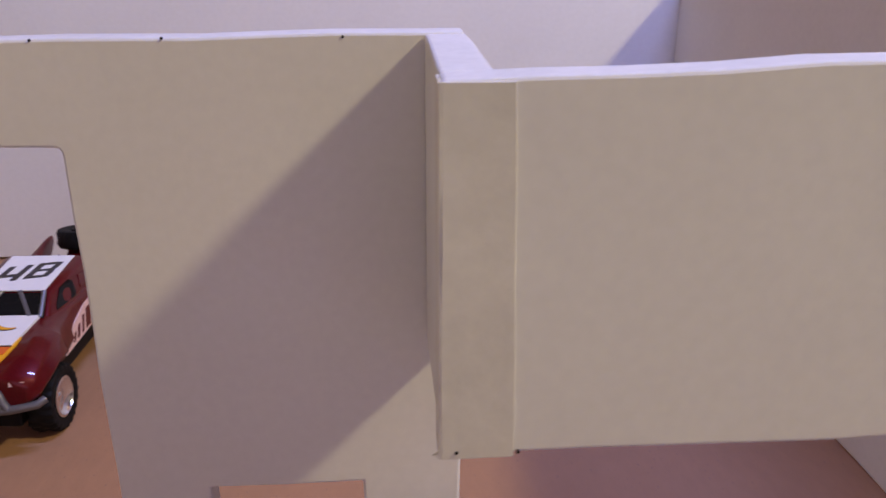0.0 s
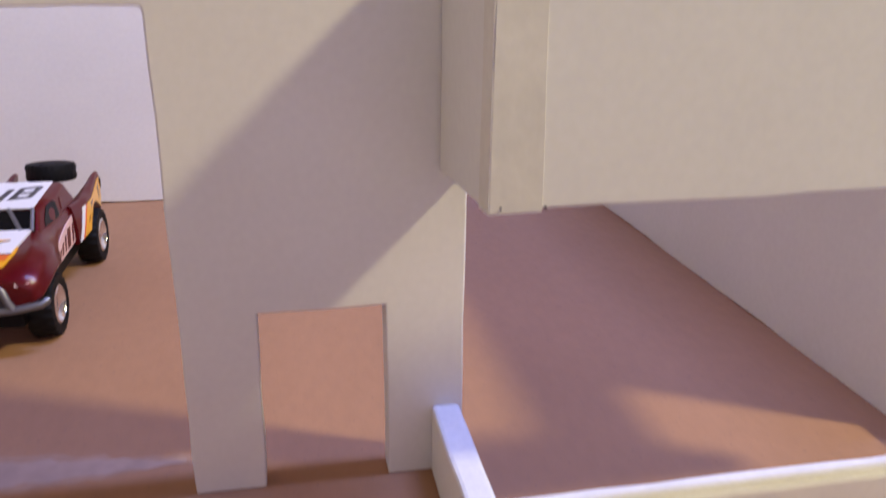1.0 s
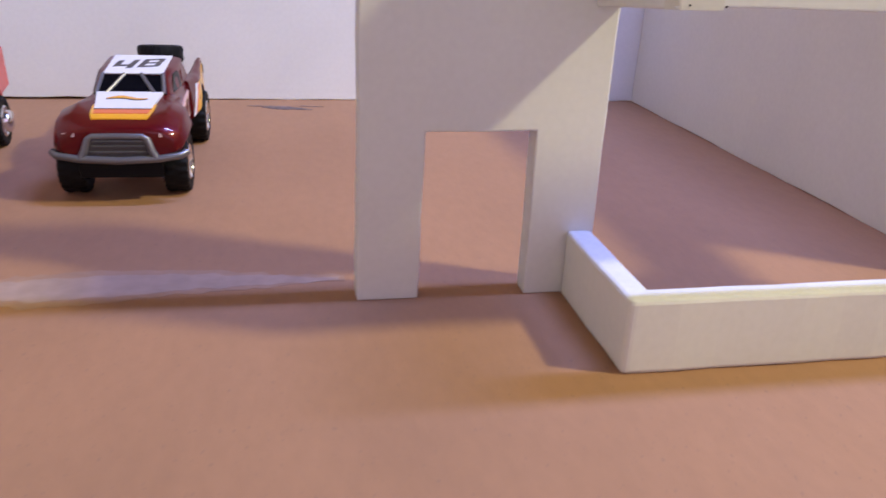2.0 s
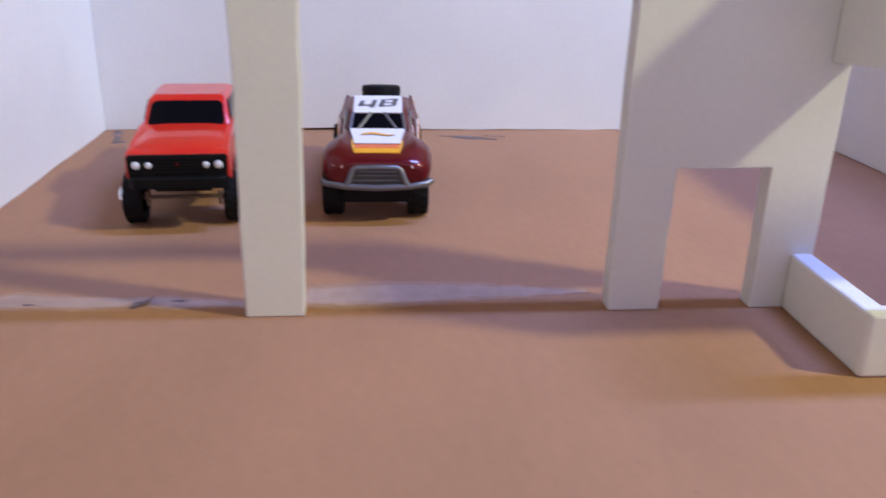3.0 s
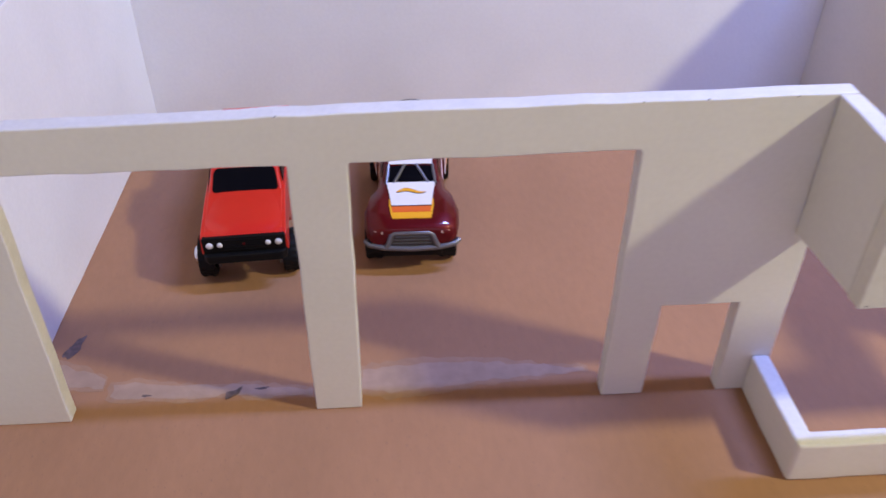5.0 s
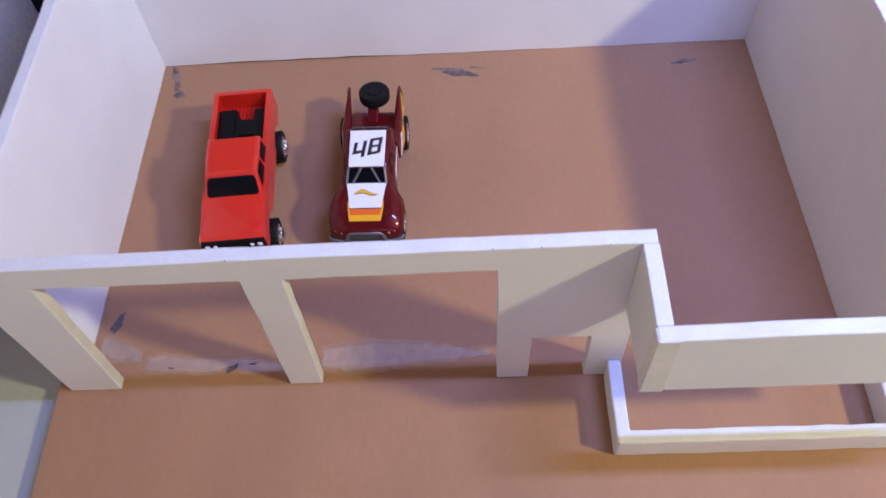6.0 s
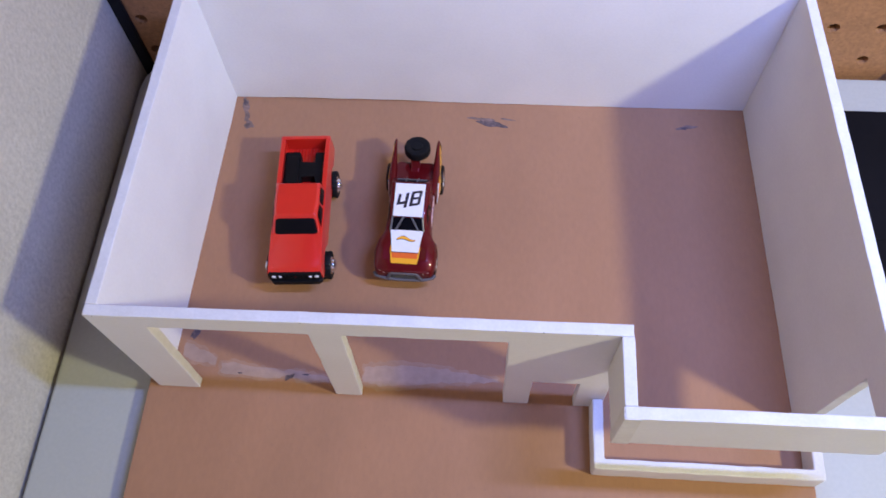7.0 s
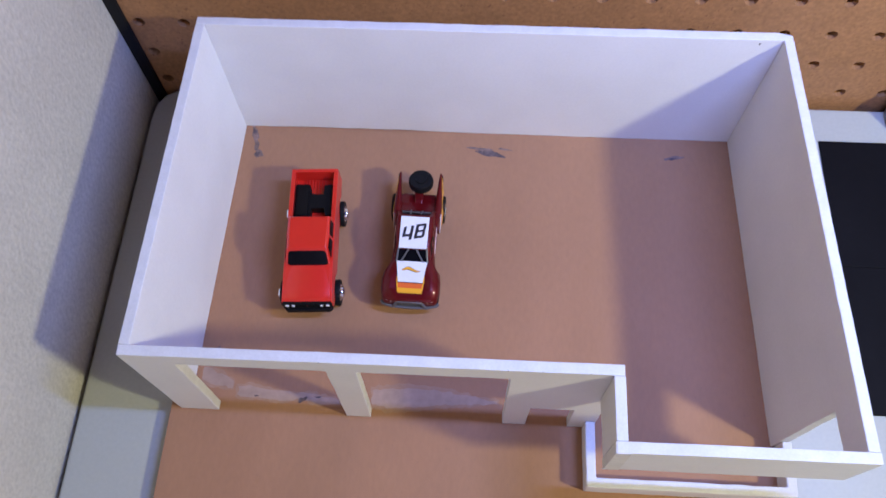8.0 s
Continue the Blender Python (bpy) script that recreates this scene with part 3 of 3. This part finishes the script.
def maroon_truck(place):
    car = empty("toy_race_truck", place, "dark maroon toy race truck with white roof and spare tyre", "toy car", "toy trucks in the garage")
    half = [
        (1.2, [(10.8, 12.0), (13.2, 13.4), (12.9, 16.2), (10.0, 18.1), (6.9, 18.6), (0, 18.7)]),
        (3.0, [(12.4, 12.2), (14.7, 13.9), (14.1, 17.6), (10.8, 19.4), (7.0, 19.7), (0, 19.8)]),
        (7.0, [(13.4, 14.2), (15.6, 15.6), (14.5, 19.7), (10.8, 21.5), (7.1, 20.6), (0, 20.7)]),
        (12.5, [(13.8, 16.4), (15.9, 17.0), (14.5, 20.7), (10.6, 22.5), (7.3, 21.3), (0, 21.4)]),
        (18.0, [(12.8, 14.6), (15.2, 16.0), (13.6, 20.5), (10.2, 22.1), (7.7, 22.0), (0, 22.1)]),
        (22.5, [(10.8, 10.6), (12.2, 14.0), (11.7, 19.4), (10.4, 21.8), (8.3, 22.8), (0, 22.9)]),
        (32.0, [(10.0, 10.0), (11.1, 13.6), (10.9, 19.0), (10.5, 21.6), (8.4, 22.2), (0, 22.4)]),
        (44.0, [(10.2, 10.2), (11.3, 13.8), (11.1, 19.2), (10.6, 21.6), (8.4, 22.2), (0, 22.4)]),
        (49.0, [(10.4, 10.6), (11.8, 14.2), (11.4, 19.0), (10.2, 20.4), (8.4, 20.6), (0, 20.6)]),
        (53.0, [(9.6, 11.4), (11.4, 14.0), (11.2, 18.2), (10.6, 19.2), (8.0, 19.4), (0, 19.4)]),
        (58.5, [(8.6, 14.0), (11.2, 16.2), (11.3, 18.2), (10.8, 19.0), (8.0, 18.9), (0, 18.9)]),
        (62.5, [(8.4, 14.4), (11.0, 16.4), (11.1, 18.2), (10.6, 18.9), (8.0, 18.5), (0, 18.4)]),
        (66.0, [(6.4, 14.6), (8.8, 15.6), (8.9, 17.0), (8.4, 17.6), (6.0, 17.4), (0, 17.4)]),
    ]
    bm = bmesh.new()
    loft(bm, [[(x, y, z) for x, z in ring] + [(-x, y, z) for x, z in ring[-2::-1]] for y, ring in half])
    part("body", bm, MAROON, car, "glossy maroon body shell", bevel=0.7, smooth=50, segments=3)
    # rear flanks that run out as fins
    stations = [45, 47, 49, 51, 52.6, 53.4, 54.6, 56, 58, 60, 62, 64, 66, 68, 69.4, 71, 73, 75, 76.4]
    top = lambda y: float(np.interp(y, [45, 52, 60, 68, 74, 76.4], [21.8, 21.2, 21.2, 22.2, 23.3, 22.9]))
    arched = lambda y: 8.2 + math.sqrt(max(0.0, 8.9 ** 2 - (y - 61.6) ** 2))
    bottom = lambda y: max(arched(y) if 53 < y < 70 else 0, float(np.interp(y, [45, 52.6, 69.4, 73, 76.4], [10.8, 11.6, 13.2, 17.0, 20.6])))
    skin = lambda y, z: 13.8 - max(z - 15, 0) * 0.11 - max(y - 56, 0) * 0.06 - max(54 - y, 0) * 0.16

    def decal(name, mat, start, stop, slant, low, high, lift, s, parent, label="", tail=None):
        """A print that follows the flank, its ends slanting."""
        bm = bmesh.new()
        n, m = 10, 4
        grid = {}
        for i in range(n + 1):
            for j in range(m + 1):
                v = j / m
                y0, y1 = start + slant * v, (stop + slant * v if tail is None else tail)
                y = y0 + (y1 - y0) * i / n
                z0, z1 = bottom(y) + low, top(y) - high
                z = z0 + (z1 - z0) * v
                for k, d in enumerate((lift, -0.3)):
                    grid[i, j, k] = bm.verts.new((s * (skin(y, z) + d), y, z))
        for i in range(n):
            for j in range(m):
                for k in range(2):
                    bm.faces.new((grid[i, j, k], grid[i + 1, j, k], grid[i + 1, j + 1, k], grid[i, j + 1, k]))
        rim = [(i, 0) for i in range(n)] + [(n, j) for j in range(m)] + [(i, m) for i in range(n, 0, -1)] + [(0, j) for j in range(m, 0, -1)]
        for one, two in zip(rim, rim[1:] + rim[:1]):
            bm.faces.new((grid[(*one, 0)], grid[(*two, 0)], grid[(*two, 1)], grid[(*one, 1)]))
        bmesh.ops.recalc_face_normals(bm, faces=bm.faces[:])
        part(name, bm, mat, parent, label, smooth=40)

    for s in (-1, 1):
        bm = bmesh.new()
        rings = []
        for y in stations:
            lo, hi = bottom(y), top(y)
            ring = [(skin(y, lo) - 0.4, lo), (skin(y, lo + 0.4), lo + 0.4)] + [(skin(y, z), z) for z in (lo + (hi - lo) * 0.35, lo + (hi - lo) * 0.7)]
            wide = float(np.interp(y, [45, 58, 68, 76.4], [4.2, 4.0, 2.4, 1.1]))
            ring += [(skin(y, hi) - a * wide, hi - c) for a, c in ((0.03, 0.9), (0.12, 0.35), (0.32, 0.05), (0.6, 0.0), (0.85, 0.3), (0.97, 0.9))] + [(skin(y, lo) - wide, lo)]
            rings.append([(s * x, y, z) for x, z in ring])
        loft(bm, rings)
        bmesh.ops.recalc_face_normals(bm, faces=bm.faces[:])
        fin = part("rear_fender", bm, MAROON, car, smooth=55)
        decal("livery", YELLOW, 47.6, 75.0, 5.4, 0.5, 1.6, 0.10, s, fin, "yellow printed flank", tail=75.0)
        decal("flank_stripe", ORANGE, 47.2, 48.2, 5.4, 0.5, 1.6, 0.16, s, fin)
        decal("flank_stripe", WHITE, 45.4, 47.3, 5.4, 0.5, 1.6, 0.13, s, fin)
        decal("print_mark", INK, 57.0, 60.0, 0.6, 1.6, 2.3, 0.15, s, fin)
        decal("print_mark", INK, 69.0, 70.6, 0.6, 3.6, 2.6, 0.15, s, fin)
        decal("tail_lamp", PLASTIC, 74.0, 75.6, 0.4, 0.3, 2.0, 0.35, s, fin, "dark tail lamp")
        # printed doors: pale field with dark strokes, orange slash
        bm = bmesh.new()
        prism(bm, [(24.5, 11.6), (44.8, 12.0), (44.8, 19.2), (38.0, 18.6), (30.0, 16.4)], "x", min(s * 10.7, s * 11.36), max(s * 10.7, s * 11.36))
        part("door_print", bm, PINK, car, "pale printed door panel")
        for y0, w in ((29.0, 1.0), (31.4, 1.3), (34.4, 1.2), (37.0, 3.0), (42.0, 1.2)):
            bm = bmesh.new()
            prism(bm, [(y0, 12.6), (y0 + w, 12.6), (y0 + w + 1.4, min(17.4, 13.2 + (y0 - 25) * 0.36)), (y0 + 1.4, min(17.4, 13.2 + (y0 - 25) * 0.36))], "x", min(s * 11.2, s * 11.46), max(s * 11.2, s * 11.46))
            part("print_mark", bm, MAROON, car)
    # cab with pillars
    bm = bmesh.new()
    low = [(-9.7, 21.6), (9.7, 21.6), (10.7, 32), (10.5, 53.4), (-10.5, 53.4), (-10.7, 32)]
    eave = [(-8.6, 27.6), (8.6, 27.6), (9.8, 36), (9.7, 47.2), (-9.7, 47.2), (-9.8, 36)]
    lid = [(-7.7, 28.6), (7.7, 28.6), (8.1, 36), (8.0, 46.5), (-8.0, 46.5), (-8.1, 36)]
    roof = lambda y: 26.6 + 0.085 * (y - 28)
    loft(bm, [[(x, y, 21.2) for x, y in low], [(x, y, roof(y) - 0.6) for x, y in eave], [(x, y, roof(y)) for x, y in lid]])
    cab = part("cab", bm, MAROON, car, bevel=0.7, segments=4, smooth=50)
    bm = bmesh.new()
    slab(bm, [(-7.4, 27.9, roof(27.9)), (7.4, 27.9, roof(27.9)), (7.6, 46.0, roof(46.0)), (-7.6, 46.0, roof(46.0))], 0.3)
    panel = part("roof_panel", bm, WHITE, cab, "white roof panel with race number", bevel=0.12)
    # the number 48 in square slanted strokes
    strokes = ([(0, 8.6), (1.6, 8.6), (1.6, 3.9), (4.2, 3.9), (4.2, 8.6), (5.9, 8.6), (5.9, 0), (4.2, 0), (4.2, 2.3), (0, 2.3)],
               [(7.2, 0.3), (7.2, 8.9), (8.9, 8.9), (8.9, 0.3)], [(11.6, 0.3), (11.6, 4.0), (11.2, 4.6), (11.6, 5.2), (11.6, 8.9), (13.0, 8.6), (13.2, 8.2), (13.2, 5.3), (12.7, 4.6), (13.2, 4.0), (13.2, 1.0), (12.9, 0.5)],
               [(8.9, 0.3), (8.9, 1.7), (11.6, 1.7), (11.6, 0.3)], [(8.9, 4.0), (8.9, 5.2), (11.6, 5.2), (11.2, 4.6), (11.6, 4.0)], [(8.9, 7.6), (8.9, 8.9), (11.6, 8.9), (11.6, 7.6)])
    bm = bmesh.new()
    for outline in strokes:
        flat = [Vector(((x - 6.6) * 0.9 + (y - 4.4) * 0.12, (y - 4.4) * 0.95 + (x - 6.6) * 0.2)) for x, y in outline]
        low, high = ([bm.verts.new((q.x, q.y + 37.0, roof(q.y + 37.0) + d)) for q in flat] for d in (0.15, 0.36))
        bm.faces.new(low), bm.faces.new(high[::-1])
        for k in range(len(flat)):
            n = (k + 1) % len(flat)
            bm.faces.new((low[k], low[n], high[n], high[k]))
    part("race_number", bm, INK, panel, "black race number 48")
    # windscreen with cage bars
    glass = [(-8.9, 21.9, 22.3), (8.9, 21.9, 22.3), (8.0, 27.5, 26.25), (-8.0, 27.5, 26.25)]
    bm = bmesh.new()
    slab(bm, glass, 0.3)
    screen = part("windscreen", bm, GLASS, cab, "dark windscreen", bevel=0.1)
    for path in ([(-8.2, 21.8, 22.8), (-7.4, 27.6, 26.7)], [(8.2, 21.8, 22.8), (7.4, 27.6, 26.7)],
                 [(-5.8, 21.9, 22.9), (-2.0, 27.6, 26.7)], [(5.8, 21.9, 22.9), (2.0, 27.6, 26.7)]):
        bm = bmesh.new()
        tube(bm, path, 0.5)
        part("cage_bar", bm, SILVER, screen, "grey roll cage bar")
    for s in (-1, 1):
        side = lambda y, z: s * (float(np.interp(y, [21.6, 32, 53.4], [9.7, 10.7, 10.5])) + (float(np.interp(y, [27.6, 36, 47.2], [8.6, 9.8, 9.7])) - float(np.interp(y, [21.6, 32, 53.4], [9.7, 10.7, 10.5]))) * (z - 21.2) / (roof(y) - 21.8) - 0.05)
        for name, mat, flat in (("side_window", GLASS, [(26.6, 22.2), (35.8, 21.8), (36.8, 22.6), (36.4, 25.6), (35.0, 26.4), (31.2, 26.0), (27.4, 23.4)]), ("side_panel", MAROON, [(39.4, 22.6), (44.8, 22.8), (43.6, 25.2), (40.0, 25.6)])):
            corners = [(side(y, z), y, z) for y, z in flat]
            bm = bmesh.new()
            slab(bm, corners if s > 0 else corners[::-1], 0.3)
            part(name, bm, mat, cab, bevel=0.1)
    back = lambda x, u: Vector((x * (1 - 0.14 * u), 53.4 - 6.2 * u, 21.2 + (roof(47.2) - 21.8) * u))
    bm = bmesh.new()
    slab(bm, [back(8.4, 0.2), back(-8.4, 0.2), back(-8.4, 0.94), back(8.4, 0.94)], 0.25)
    rear = part("rear_window", bm, GLASS, cab, "dark rear window behind grey cage bars", bevel=0.1)
    for one, two in ((back(-8.4, 0.55), back(8.4, 0.55)), (back(-3.2, 0.2), back(-3.2, 0.94)), (back(3.2, 0.2), back(3.2, 0.94))):
        bm = bmesh.new()
        tube(bm, [one + Vector((0, 0.4, 0.3)), two + Vector((0, 0.4, 0.3))], 0.36)
        part("cage_bar", bm, SILVER, rear, "grey roll cage bar")
    # bonnet print: white field, orange and yellow bands, a wavy mark
    hood = [(3.0, 19.8), (7.0, 20.7), (12.5, 21.4), (18.0, 22.1), (22.5, 22.9)]
    hz = lambda y: float(np.interp(y, [p[0] for p in hood], [p[1] for p in hood]))

    def band(name, stops, mat, lift, label=""):
        bm = bmesh.new()
        rows = [[bm.verts.new((x, y, hz(y) + z)) for z in (lift, -0.3) for x in ((-w, w) if z > 0 else (w, -w))] for y, w in stops]
        for one, two in zip(rows, rows[1:]):
            for k in range(4):
                bm.faces.new((one[k], one[(k + 1) % 4], two[(k + 1) % 4], two[k]))
        bm.faces.new(rows[0]), bm.faces.new(rows[-1][::-1])
        part(name, bm, mat, car, label)

    band("bonnet_band", [(5.0, 6.3), (7.0, 6.8), (11.0, 7.3), (14.0, 7.35)], YELLOW, 0.22, "yellow band across the bonnet")
    band("bonnet_band", [(7.6, 6.15), (10.4, 6.5)], ORANGE, 0.34, "orange band across the bonnet")
    band("bonnet_edge", [(10.3, 6.6), (10.8, 6.65)], INK, 0.40)
    band("bonnet_panel", [(10.7, 6.55), (12.5, 6.75), (18.0, 7.5), (22.0, 8.2)], WHITE, 0.46, "white bonnet panel")
    for name, mat, grow, lift in (("wavy_mark", INK, 0.22, 0.62), ("wavy_mark", YELLOW, 0.0, 0.72)):
        bm = bmesh.new()
        upper, lower = [], []
        for k in range(13):
            s = k / 12
            x = -4.9 + 9.8 * s
            mid = 17.4 + 0.75 * math.sin(2.0 * s * math.pi - 0.5)
            fat = 0.08 + 0.62 * math.sin(math.pi * s ** 0.7) + grow * (0.4 + 0.6 * math.sin(math.pi * s))
            upper.append((x, mid + fat)), lower.append((x, mid - fat))
        ring = upper + lower[::-1]
        low, high = [bm.verts.new((x, y, hz(y) + 0.2)) for x, y in ring], [bm.verts.new((x, y, hz(y) + lift)) for x, y in ring]
        n = len(ring)
        for k in range(12):
            bm.faces.new((high[k], high[k + 1], high[n - 2 - k], high[n - 1 - k]))
        for k in range(n):
            bm.faces.new((low[k], low[(k + 1) % n], high[(k + 1) % n], high[k]))
        part(name, bm, mat, car)
    # bumper bar and loop
    bm = bmesh.new()
    tube(bm, [(-15.2, 3.2, 12.9), (-14.2, 1.8, 12.4), (-9.0, 0.7, 11.8), (0, 0.5, 11.4), (9.0, 0.7, 11.8), (14.2, 1.8, 12.4), (15.2, 3.2, 12.9)], 0.92, 10)
    tube(bm, [(-8.6, 0.7, 11.9), (-7.6, 0.9, 13.6), (-6.6, 1.4, 16.4), (-5.6, 1.5, 17.0), (0, 1.5, 17.1), (5.6, 1.5, 17.0), (6.6, 1.4, 16.4), (7.6, 0.9, 13.6), (8.6, 0.7, 11.9)], 0.9, 10)
    part("bumper", bm, SILVER, car, "grey tube bumper", smooth=50)
    bm = bmesh.new()
    prism(bm, [(-7.9, 12.0), (7.9, 12.0), (6.9, 15.2), (6.2, 16.9), (-6.2, 16.9), (-6.9, 15.2)], "y", 0.95, 1.9)
    plate = part("skid_plate", bm, GREY, car, "dark grey plate inside the bumper loop", bevel=0.2)
    for z, w in ((13.4, 6.4), (14.8, 6.0), (16.0, 5.4)):
        bm = bmesh.new()
        box(bm, -w, w, 0.6, 1.1, z - 0.22, z + 0.22)
        part("plate_rib", bm, GREY, plate, bevel=0.1)
    for s in (-1, 1):
        bm = bmesh.new()
        slab(bm, [(s * 9.4, 1.3, 17.0), (s * 12.0, 2.0, 16.7), (s * 12.2, 2.2, 17.6), (s * 9.4, 1.5, 17.8)][::s], 0.3)
        part("headlight", bm, PINK, car, "narrow pale headlight")
    bm = bmesh.new()
    box(bm, -9.6, 9.6, 3.0, 68, 6.4, 12.8)
    part("chassis", bm, PLASTIC, car, bevel=0.4)
    for y in (13.2, 61.8):
        bm = bmesh.new()
        tube(bm, [(-12, y, 7.6), (12, y, 7.6)], 0.7)
        part("axle", bm, AXLE, car)
    for s in (-1, 1):
        wheel(car, s * 12.2 - 0.5, 13.2, 7.5, 6.2, s, hub=0.60, proud=-1.4, cap=0.2, spokes=0)
        wheel(car, s * 11.9 - 0.5, 61.8, 7.7, 6.2, s, hub=0.60, proud=-1.4, cap=0.2, spokes=0)
    # spare tyre lying on its carrier
    bm = bmesh.new()
    prism(bm, [(56.0, 17.6), (61.0, 19.6), (65.5, 23.2), (70.0, 23.2), (68.6, 20.4), (63.5, 17.0)], "x", -2.4, 2.4)
    part("tyre_carrier", bm, MAROON, car, bevel=0.8, segments=3)
    bm = bmesh.new()
    r, h = 6.7, 2.6
    treaded(bm, [(r * 0.35, -h * 0.7, 0), (r * 0.8, -h, 0), (r * 0.94, -h * 0.9, 1), (r, -h * 0.5, 1), (r * 0.98, 0, 0), (r, h * 0.5, 2), (r * 0.94, h * 0.9, 2), (r * 0.8, h, 0), (r * 0.45, h * 0.75, 0), (r * 0.42, h * 0.95, 0), (r * 0.15, h * 0.95, 0)], 26, 0.12, "z")
    move(bm.verts, Matrix.Translation((0.8, 69.3, 25.0)) @ Matrix.Rotation(radians(-8), 4, "X"))
    part("spare_tyre", bm, RUBBER, car, "black spare tyre lying flat", smooth=40)
    return car


red_truck(Matrix.Translation((0.0628, 0.0525, 0.0)) @ Matrix.Rotation(radians(3.2), 4, "Z"))
maroon_truck(Matrix.Translation((0.1153, 0.0560, 0.0)) @ Matrix.Rotation(radians(-1.3), 4, "Z"))
